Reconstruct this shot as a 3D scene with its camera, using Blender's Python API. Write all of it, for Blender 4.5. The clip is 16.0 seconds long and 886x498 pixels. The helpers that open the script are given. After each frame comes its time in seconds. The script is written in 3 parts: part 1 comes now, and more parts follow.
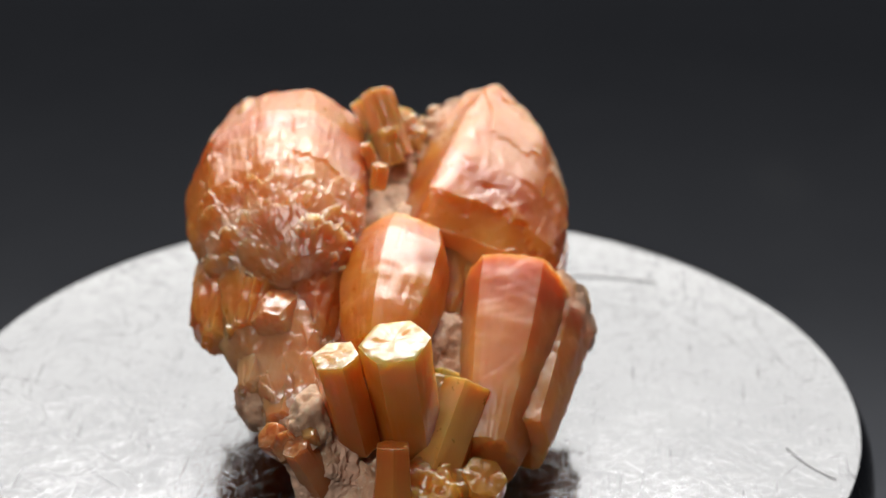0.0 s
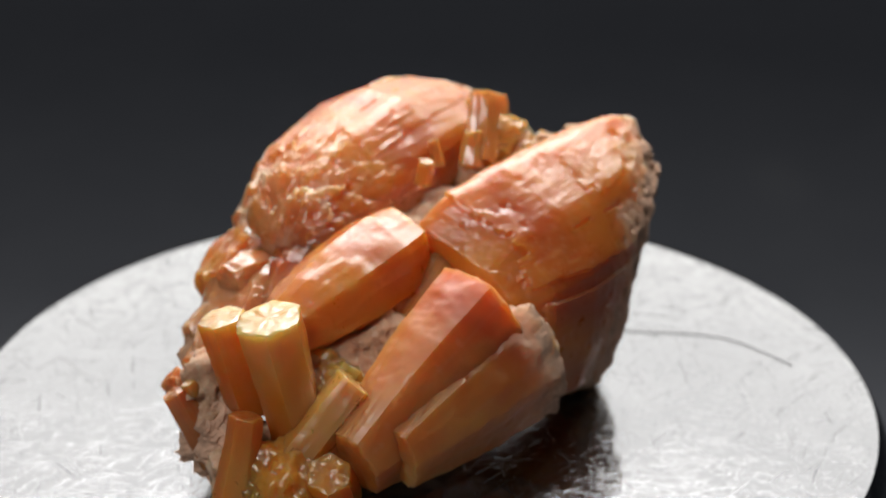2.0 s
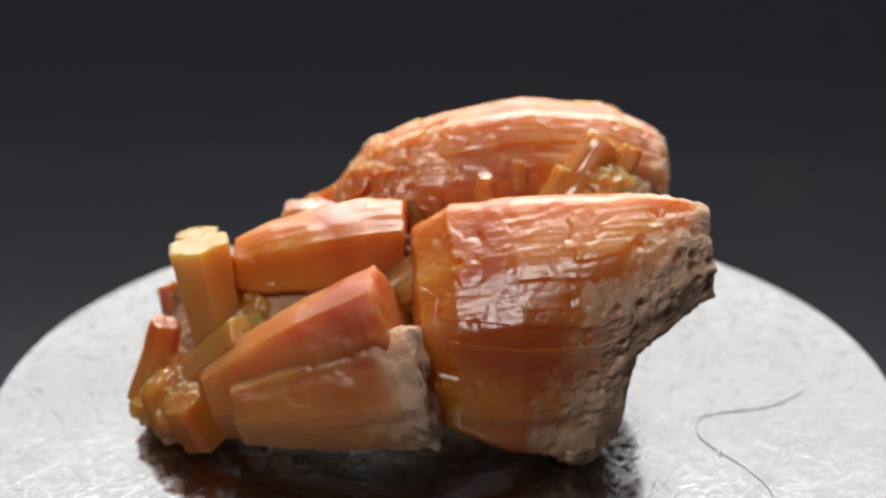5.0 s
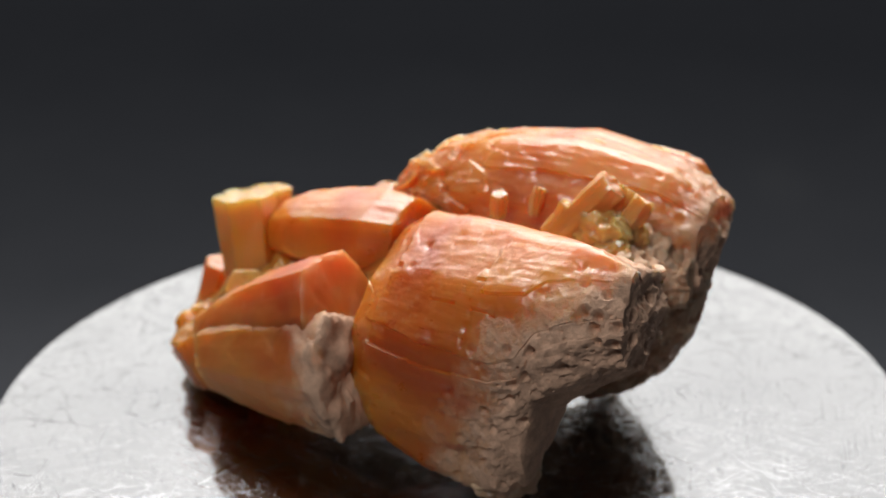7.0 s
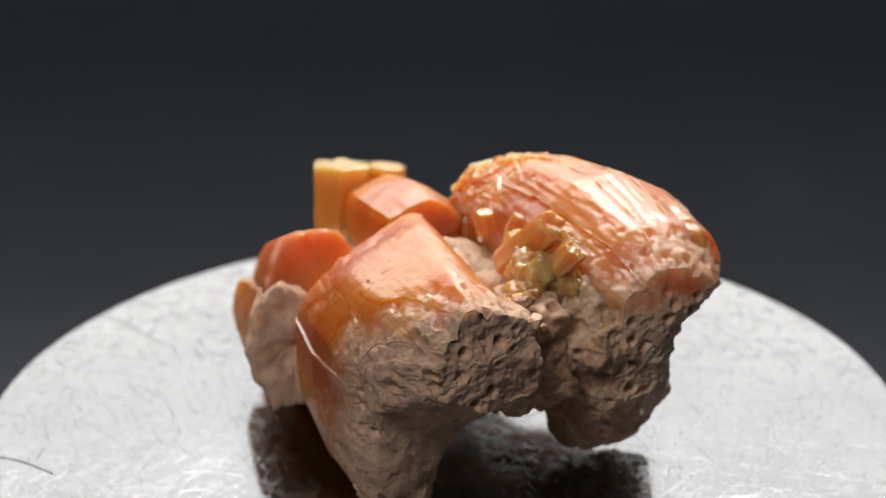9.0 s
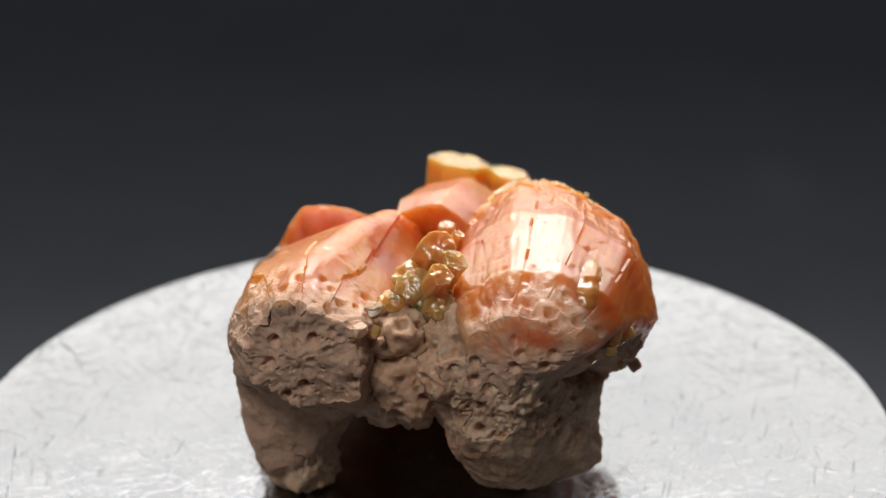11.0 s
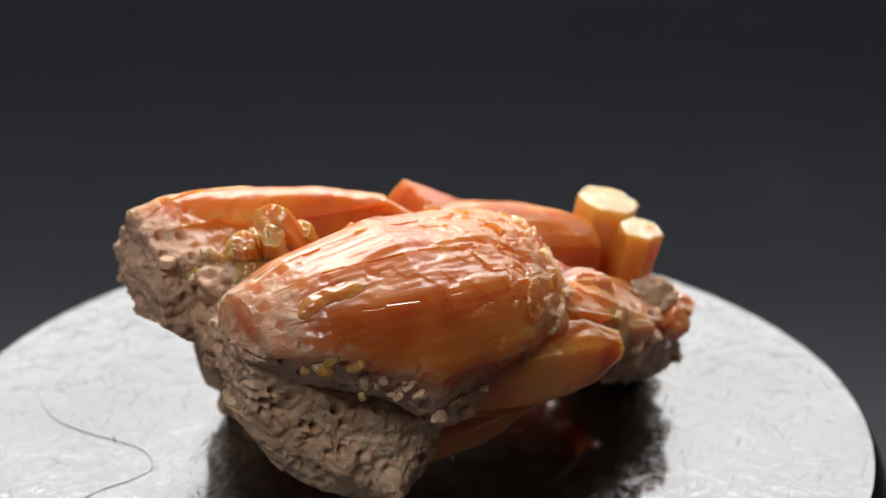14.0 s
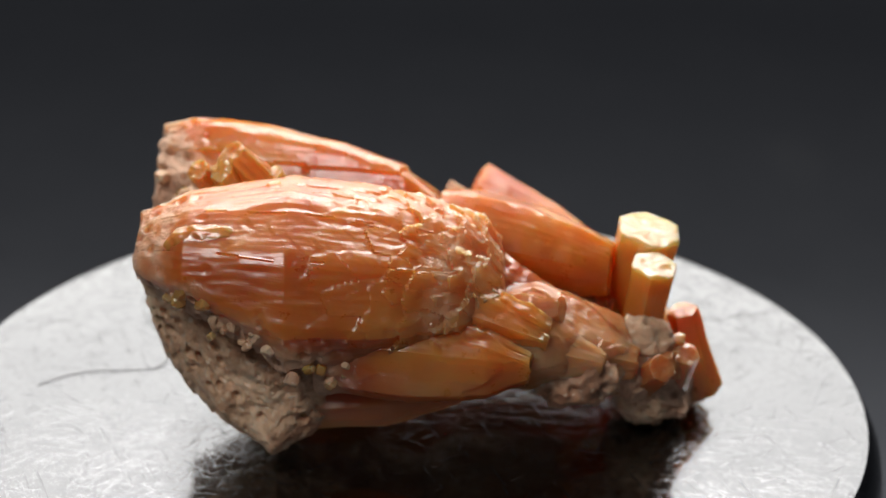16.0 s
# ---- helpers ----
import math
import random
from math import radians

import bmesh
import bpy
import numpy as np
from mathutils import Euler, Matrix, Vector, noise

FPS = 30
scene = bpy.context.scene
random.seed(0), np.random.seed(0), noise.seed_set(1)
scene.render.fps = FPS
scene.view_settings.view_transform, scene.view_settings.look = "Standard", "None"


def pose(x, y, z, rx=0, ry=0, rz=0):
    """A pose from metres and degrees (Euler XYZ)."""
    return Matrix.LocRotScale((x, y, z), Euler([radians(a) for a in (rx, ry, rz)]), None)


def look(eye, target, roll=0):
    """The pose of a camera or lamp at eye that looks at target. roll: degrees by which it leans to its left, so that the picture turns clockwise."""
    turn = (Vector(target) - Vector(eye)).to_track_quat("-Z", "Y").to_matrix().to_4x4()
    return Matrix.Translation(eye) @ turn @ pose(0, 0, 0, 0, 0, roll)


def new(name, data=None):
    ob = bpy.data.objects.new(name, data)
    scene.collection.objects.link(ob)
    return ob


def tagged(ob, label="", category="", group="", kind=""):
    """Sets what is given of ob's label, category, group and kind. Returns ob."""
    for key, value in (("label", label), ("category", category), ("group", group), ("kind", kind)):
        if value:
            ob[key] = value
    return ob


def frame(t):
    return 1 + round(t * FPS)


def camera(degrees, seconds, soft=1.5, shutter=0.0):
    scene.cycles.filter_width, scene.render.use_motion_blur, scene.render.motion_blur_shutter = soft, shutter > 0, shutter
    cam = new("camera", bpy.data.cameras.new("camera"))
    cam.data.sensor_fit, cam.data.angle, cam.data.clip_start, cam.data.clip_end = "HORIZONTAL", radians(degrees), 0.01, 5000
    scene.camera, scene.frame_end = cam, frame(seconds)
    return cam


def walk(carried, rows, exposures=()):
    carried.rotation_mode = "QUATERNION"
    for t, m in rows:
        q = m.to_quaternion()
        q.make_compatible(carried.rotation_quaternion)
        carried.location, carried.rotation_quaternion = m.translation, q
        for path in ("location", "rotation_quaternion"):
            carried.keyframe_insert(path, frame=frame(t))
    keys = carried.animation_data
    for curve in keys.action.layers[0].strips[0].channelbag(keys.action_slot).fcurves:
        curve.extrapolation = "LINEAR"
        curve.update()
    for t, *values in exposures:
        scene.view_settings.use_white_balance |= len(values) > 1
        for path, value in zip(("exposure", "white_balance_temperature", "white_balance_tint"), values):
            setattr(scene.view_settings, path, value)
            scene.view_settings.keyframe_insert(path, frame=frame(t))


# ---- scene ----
# Camera: hand-width close-up on a turning steel disc; it is nudged downwards near the end.
EYE = (0.0, -0.086865, 0.047927)
cam = camera(21.948, 16.0, soft=1.0)
cam.data.dof.use_dof, cam.data.dof.focus_distance, cam.data.dof.aperture_fstop = True, 0.084, 80.0
walk(cam, [
    (0.0, pose(*EYE, 65.241, -0.029, -0.706)),
    (6.0, pose(*EYE, 65.241, -0.029, -0.706)),
    (11.5, pose(*EYE, 65.239, -0.028, -0.704)),
    (12.5, pose(*EYE, 65.222, -0.020, -0.690)),
    (13.5, pose(*EYE, 65.220, 0.005, -0.640)),
    (14.5, pose(*EYE, 65.113, 0.023, -0.592)),
    (15.0, pose(*EYE, 64.979, 0.057, -0.520)),
    (15.5, pose(*EYE, 64.457, 0.121, -0.381)),
    (16.0, pose(*EYE, 64.656, 0.111, -0.403)),
])

# ---- light ----
world = bpy.data.worlds.new("studio")
scene.world = world
world.use_nodes = True
world.node_tree.nodes["Background"].inputs[0].default_value = (0.55, 0.58, 0.65, 1)
world.node_tree.nodes["Background"].inputs[1].default_value = 0.06
scene.view_settings.exposure = 0.0


def softbox(name, eye, target, width, height, watts, colour=(1, 0.98, 0.95)):
    data = bpy.data.lights.new(name, "AREA")
    data.shape, data.size, data.size_y, data.energy, data.color = "RECTANGLE", width, height, watts, colour
    ob = new(name, data)
    ob.matrix_world = look(eye, target)
    return ob


softbox("softbox_back", (0.02, 0.30, 0.165), (0, 0, 0.0), 0.50, 0.29, 1.14)
softbox("softbox_high", (0.02, 0.20, 0.232), (0, 0, 0.008), 0.26, 0.075, 0.54)
softbox("softbox_top", (0.01, 0.15, 0.265), (0, 0, 0.005), 0.26, 0.10, 0.54)
softbox("softbox_front", (-0.15, -0.24, 0.36), (0, 0, 0.005), 0.16, 0.12, 0.78)


# ---- materials ----
class Mat:
    """A node material with short ways to add nodes."""

    def __init__(self, name):
        self.m = bpy.data.materials.new(name)
        self.m.use_nodes = True
        self.t = self.m.node_tree
        self.b = self.t.nodes["Principled BSDF"]
        self.co = self.t.nodes.new("ShaderNodeTexCoord").outputs["Object"]

    def link(self, a, b):
        self.t.links.new(a, b)

    def map(self, scale):
        n = self.t.nodes.new("ShaderNodeMapping")
        n.inputs["Scale"].default_value = scale
        self.link(self.co, n.inputs["Vector"])
        return n.outputs[0]

    def noise(self, scale, detail=4, rough=0.6, vec=None, distort=0.0):
        n = self.t.nodes.new("ShaderNodeTexNoise")
        n.inputs["Scale"].default_value, n.inputs["Detail"].default_value = scale, detail
        n.inputs["Roughness"].default_value, n.inputs["Distortion"].default_value = rough, distort
        self.link(vec or self.co, n.inputs["Vector"])
        return n.outputs["Fac"]

    def cells(self, scale, vec=None, feature="F1"):
        n = self.t.nodes.new("ShaderNodeTexVoronoi")
        n.feature = feature
        n.inputs["Scale"].default_value = scale
        self.link(vec or self.co, n.inputs["Vector"])
        return n.outputs["Distance"]

    def ramp(self, fac, stops):
        n = self.t.nodes.new("ShaderNodeValToRGB")
        e = n.color_ramp.elements
        e[0].position, e[0].color = stops[0][0], (*stops[0][1], 1)
        e[1].position, e[1].color = stops[-1][0], (*stops[-1][1], 1)
        for pos, col in stops[1:-1]:
            e.new(pos).color = (*col, 1)
        self.link(fac, n.inputs[0])
        return n.outputs[0]

    def mix(self, fac, a, b):
        n = self.t.nodes.new("ShaderNodeMix")
        n.data_type = "RGBA"
        for s, v in ((0, fac), (6, a), (7, b)):
            if isinstance(v, (int, float)):
                n.inputs[s].default_value = v
            elif isinstance(v, tuple):
                n.inputs[s].default_value = (*v, 1)
            else:
                self.link(v, n.inputs[s])
        return n.outputs[2]

    def math(self, op, a, b=0.0):
        n = self.t.nodes.new("ShaderNodeMath")
        n.operation = op
        for s, v in ((0, a), (1, b)):
            if isinstance(v, (int, float)):
                n.inputs[s].default_value = v
            else:
                self.link(v, n.inputs[s])
        return n.outputs[0]

    def attr(self, name):
        n = self.t.nodes.new("ShaderNodeAttribute")
        n.attribute_name = name
        return n.outputs["Fac"]

    def bump(self, height, strength, distance):
        n = self.t.nodes.new("ShaderNodeBump")
        n.inputs["Strength"].default_value, n.inputs["Distance"].default_value = strength, distance
        self.link(height, n.inputs["Height"])
        self.link(n.outputs[0], self.b.inputs["Normal"])

    def put(self, **values):
        for key, v in values.items():
            s = self.b.inputs[key.replace("_", " ")]
            if isinstance(v, (int, float)):
                s.default_value = v
            elif isinstance(v, tuple):
                s.default_value = (*v, 1) if s.type == "RGBA" else v
            else:
                self.link(v, s)


MM = 0.001


def crystal_material(name, deep, mid, pale, crust_colour, sss=0.7, depth=1.4, clear=0.2, dull=0.19, root=None, relief_share=1.0):
    """Waxy translucent crystal with faint streaks along its axis; the mesh's crust attribute lays grey-brown matrix over it."""
    k = Mat(name)
    along = k.t.nodes.new("ShaderNodeAttribute")
    along.attribute_name = "grain"
    m = k.t.nodes.new("ShaderNodeMapping")
    m.inputs["Scale"].default_value = (1, 1, 0.10)
    k.link(along.outputs["Vector"], m.inputs["Vector"])
    streak = k.noise(2600, 5, 0.6, m.outputs[0], 0.4)
    big = k.noise(170, 2, 0.5, None, 0.6)
    col = k.ramp(big, [(0.34, deep), (0.50, mid), (0.68, pale)])
    if root is not None:
        part_z = k.t.nodes.new("ShaderNodeSeparateXYZ")
        k.link(along.outputs["Vector"], part_z.inputs[0])
        height = k.math("MULTIPLY", k.math("FRACT", part_z.outputs[2]), 100.0)
        col = k.mix(k.ramp(k.math("ADD", height, k.math("MULTIPLY", k.math("SUBTRACT", big, 0.5), 0.2)), [(0.04, (1, 1, 1)), (0.42, (0, 0, 0))]), col, root)
    veil = k.noise(1100, 6, 0.68)
    col = k.mix(k.math("MULTIPLY", k.ramp(streak, [(0.55, (0, 0, 0)), (0.78, (1, 1, 1))]), 0.06), col, pale)
    col = k.mix(k.math("MULTIPLY", k.ramp(veil, [(0.48, (0, 0, 0)), (0.80, (1, 1, 1))]), 0.12), col, tuple(0.75 * c + 0.15 for c in pale))
    edge = k.t.nodes.new("ShaderNodeNewGeometry").outputs["Pointiness"]
    col = k.mix(k.math("MULTIPLY", k.ramp(edge, [(0.53, (0, 0, 0)), (0.66, (1, 1, 1))]), 0.16), col, tuple(0.6 * c + 0.25 for c in pale))
    split = k.math("MULTIPLY", k.ramp(k.cells(620, m.outputs[0], "DISTANCE_TO_EDGE"), [(0.0, (1, 1, 1)), (0.07, (0, 0, 0))]), k.ramp(k.noise(420, 3), [(0.45, (0, 0, 0)), (0.60, (1, 1, 1))]))
    col = k.mix(k.math("MULTIPLY", split, 0.08), col, tuple(0.6 * c + 0.25 for c in pale))
    crust = k.attr("crust")
    grit = k.noise(900, 6, 0.7)
    bloom = k.ramp(k.math("ADD", crust, k.math("MULTIPLY", k.math("SUBTRACT", big, 0.5), 0.5)), [(0.18, (0, 0, 0)), (0.60, (0.62, 0.62, 0.62))])
    col = k.mix(bloom, col, tuple(0.4 * a + 0.6 * b for a, b in zip(pale, (0.70, 0.42, 0.30))))
    cover = k.ramp(k.math("ADD", crust, k.math("MULTIPLY", k.math("SUBTRACT", grit, 0.5), 1.1)), [(0.40, (0, 0, 0)), (0.90, (1, 1, 1))])
    dirt = k.ramp(k.noise(1400, 5, 0.7), [(0.3, tuple(c * 0.55 for c in crust_colour)), (0.7, crust_colour)])
    bare = k.math("SUBTRACT", 1.0, cover)
    gloss = k.math("ADD", dull, k.math("ADD", k.math("MULTIPLY", veil, 0.15), k.math("MULTIPLY", streak, 0.06)))
    k.put(Base_Color=k.mix(cover, col, dirt), Roughness=k.math("ADD", k.math("MULTIPLY", cover, 0.45), gloss),
          Subsurface_Weight=k.math("MULTIPLY", bare, sss), Subsurface_Radius=(1.0, 0.62, 0.36), Subsurface_Scale=depth * MM,
          Transmission_Weight=k.math("MULTIPLY", bare, clear), IOR=1.8, Specular_IOR_Level=k.math("ADD", 0.15, k.math("MULTIPLY", bare, 0.35)))
    m2 = k.t.nodes.new("ShaderNodeMapping")
    m2.inputs["Scale"].default_value = (1, 1, 0.28)
    k.link(along.outputs["Vector"], m2.inputs["Vector"])
    plates = k.t.nodes.new("ShaderNodeTexVoronoi")
    plates.inputs["Scale"].default_value = 1300
    k.link(m2.outputs[0], plates.inputs["Vector"])
    relief = k.math("ADD", k.math("MULTIPLY", plates.outputs["Distance"], 0.14), k.math("MULTIPLY", plates.outputs["Color"], 0.14))
    relief = k.math("ADD", relief, k.math("ADD", k.math("MULTIPLY", k.noise(3800, 4, 0.6), 0.22), k.math("MULTIPLY", streak, 0.55)))
    relief = k.math("SUBTRACT", relief, k.math("MULTIPLY", split, 0.2))
    fine = k.math("ADD", relief, k.math("MULTIPLY", grit, k.math("MULTIPLY", cover, 3.5)))
    k.bump(fine, 0.45 * relief_share, 0.12 * MM)
    return k.m


CRUST = (0.75, 0.47, 0.325)
ORANGE = crystal_material("orange_crystal", (0.48, 0.082, 0.005), (0.60, 0.172, 0.011), (0.67, 0.28, 0.036), CRUST, 1.0, 4.0, 0.06)
DULL = crystal_material("dull_orange_crystal", (0.47, 0.078, 0.008), (0.58, 0.155, 0.018), (0.65, 0.25, 0.052), CRUST, 1.0, 4.0, 0.06, dull=0.34, relief_share=0.35)
PINK = crystal_material("pink_crystal", (0.48, 0.080, 0.008), (0.60, 0.165, 0.018), (0.68, 0.27, 0.055), CRUST, 1.0, 4.0, 0.06, relief_share=0.8)
HONEY = crystal_material("honey_crystal", (0.74, 0.28, 0.055), (0.83, 0.41, 0.11), (0.88, 0.57, 0.26), CRUST, 0.95, 1.6, 0.35, 0.10, relief_share=0.35)
PRISM_HONEY = crystal_material("honey_prism", (0.74, 0.27, 0.03), (0.79, 0.35, 0.055), (0.84, 0.47, 0.14), CRUST, 1.0, 3.0, 0.25, 0.10, root=(0.62, 0.15, 0.015), relief_share=0.5)
# Redder base colour stands in for light that glows red through the prism.
EMBER = crystal_material("ember_crystal", (0.70, 0.15, 0.02), (0.75, 0.26, 0.04), (0.80, 0.42, 0.11), CRUST, 0.9, 2.0, 0.3, relief_share=0.5)
PALE = crystal_material("pale_crystal", (0.56, 0.17, 0.05), (0.67, 0.28, 0.11), (0.76, 0.44, 0.24), CRUST, 0.95, 1.6, 0.25, 0.12, relief_share=0.5)
CRUMB = crystal_material("honey_crumb", (0.52, 0.27, 0.11), (0.64, 0.39, 0.18), (0.74, 0.54, 0.32), CRUST, 0.8, 0.8, 0.2, 0.15, relief_share=0.3)
AMBER = crystal_material("amber_crust", (0.68, 0.25, 0.05), (0.78, 0.35, 0.09), (0.82, 0.47, 0.18), CRUST, 0.9, 1.2, 0.3, 0.12, relief_share=0.3)


def rock_material():
    k = Mat("crusty_matrix")
    a = k.noise(620, 7, 0.72, None, 0.5)
    col = k.ramp(a, [(0.27, (0.14, 0.072, 0.038)), (0.40, (0.54, 0.32, 0.195)), (0.55, (0.72, 0.485, 0.32)), (0.72, (0.80, 0.62, 0.46))])
    blush = k.noise(230, 3, 0.5)
    col = k.mix(k.ramp(blush, [(0.50, (0, 0, 0)), (0.70, (0.6, 0.6, 0.6))]), col, (0.42, 0.15, 0.075))
    # Pits: hollowed in the bump, their shade mixed into the colour as near-black.
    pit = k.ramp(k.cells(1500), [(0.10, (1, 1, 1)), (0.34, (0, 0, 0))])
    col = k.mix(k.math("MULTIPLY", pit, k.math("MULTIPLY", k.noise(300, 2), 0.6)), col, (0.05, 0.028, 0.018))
    spark = k.math("GREATER_THAN", k.noise(3400, 2, 0.5), 0.63)
    k.put(Subsurface_Weight=0.35, Subsurface_Radius=(1.0, 0.6, 0.4), Subsurface_Scale=0.5 * MM, Base_Color=k.mix(k.math("MULTIPLY", spark, 0.6), col, (0.78, 0.63, 0.48)), Roughness=k.math("SUBTRACT", 0.60, k.math("MULTIPLY", spark, 0.42)))
    calm = k.ramp(k.noise(420, 3, 0.5), [(0.42, (0.22, 0.22, 0.22)), (0.58, (1, 1, 1))])
    k.bump(k.math("MULTIPLY", calm, k.math("ADD", k.math("MULTIPLY", k.noise(2100, 6, 0.75), 1.4), k.math("SUBTRACT", k.math("MULTIPLY", k.cells(2600), 0.7), k.math("MULTIPLY", pit, 0.8)))), 0.85, 0.16 * MM)
    return k.m


ROCK = rock_material()


def steel_material():
    k = Mat("scratched_steel")
    blotch = k.noise(140, 4, 0.6)
    dull = k.noise(900, 6, 0.7)
    worn = k.noise(260, 4, 0.6)
    scratch = None
    for turn, (sx, sy), cut in ((0.1, (9000, 420), 0.675), (0.7, (11000, 600), 0.685), (1.2, (14000, 520), 0.675), (1.9, (8000, 380), 0.71), (2.4, (12000, 450), 0.675), (2.9, (7000, 300), 0.72)):
        n = k.t.nodes.new("ShaderNodeMapping")
        n.inputs["Rotation"].default_value = (0, 0, turn)
        k.link(k.co, n.inputs["Vector"])
        n2 = k.t.nodes.new("ShaderNodeMapping")
        n2.inputs["Scale"].default_value = (sx, sy, 1)
        n2.inputs["Location"].default_value = (turn * 7, turn * 3, turn)
        k.link(n.outputs[0], n2.inputs["Vector"])
        s = k.ramp(k.noise(1.0, 2, 0.5, n2.outputs[0], 1.1), [(cut - 0.03, (0, 0, 0)), (cut + 0.02, (1, 1, 1))])
        scratch = s if scratch is None else k.math("MAXIMUM", scratch, s)
    spots = k.math("GREATER_THAN", k.noise(1700, 3, 0.6), 0.74)
    mark = k.math("MAXIMUM", scratch, k.math("MULTIPLY", spots, 0.7))
    col = k.mix(k.math("MULTIPLY", mark, 0.9), k.ramp(blotch, [(0.3, (0.235, 0.238, 0.246)), (0.7, (0.27, 0.273, 0.28))]), (0.10, 0.10, 0.105))
    k.put(Base_Color=col, Metallic=1.0, Roughness=k.math("ADD", 0.035, k.math("ADD", k.math("MULTIPLY", dull, 0.07), k.math("ADD", k.math("MULTIPLY", worn, 0.06), k.math("MULTIPLY", mark, 0.22)))))
    k.bump(k.math("ADD", k.math("MULTIPLY", dull, 0.22), k.math("ADD", k.math("MULTIPLY", worn, 0.35), k.math("MULTIPLY", scratch, -3.0))), 0.13, 0.10 * MM)
    return k.m


STEEL = steel_material()


def dark_material():
    """Charcoal card with one faint rubbed spot."""
    k = Mat("charcoal_card")
    col = k.ramp(k.noise(30, 5, 0.6), [(0.3, (0.212, 0.222, 0.25)), (0.7, (0.238, 0.248, 0.276))])
    n = k.t.nodes.new("ShaderNodeMapping")
    n.vector_type = "TEXTURE"
    n.inputs["Location"].default_value = (0.1215, 0.612, -0.25)
    n.inputs["Scale"].default_value = (0.011, 0.022, 0.02)
    k.link(k.co, n.inputs["Vector"])
    g = k.t.nodes.new("ShaderNodeTexGradient")
    g.gradient_type = "SPHERICAL"
    k.link(n.outputs[0], g.inputs[0])
    rub = k.math("MULTIPLY", k.ramp(g.outputs[1], [(0.0, (0, 0, 0)), (0.35, (1, 1, 1))]), k.math("MULTIPLY", k.noise(180, 3), 0.16))
    k.put(Base_Color=k.mix(rub, col, (0.6, 0.6, 0.6)), Roughness=0.75)
    return k.m


DARK = dark_material()


def lint_material():
    k = Mat("grey_lint")
    k.put(Base_Color=k.ramp(k.noise(900, 3), [(0.3, (0.42, 0.42, 0.43)), (0.7, (0.54, 0.54, 0.55))]), Roughness=0.7)
    return k.m


LINT = lint_material()


# ---- mesh helpers ----
def mesh_object(name, verts, faces, material, parent=None, label="", crust=None, smooth=35, grain_at=None):
    me = bpy.data.meshes.new(name)
    me.from_pydata(verts, [], faces)
    me.materials.append(material)
    if crust is not None:
        me.attributes.new("crust", "FLOAT", "POINT").data.foreach_set("value", crust)
    if grain_at is not None:
        me.attributes.new("grain", "FLOAT_VECTOR", "POINT").data.foreach_set("vector", [c for p in grain_at for c in p])
    for p in me.polygons:
        p.use_smooth = True
    me.set_sharp_from_angle(angle=radians(smooth))
    ob = new(name, me)
    if parent is not None:
        ob.parent = parent
    return tagged(ob, label)


def fbm(p, octaves=4):
    total, amp = 0.0, 1.0
    for _ in range(octaves):
        total += amp * noise.noise(p)
        p = p * 2.03
        amp *= 0.5
    return total


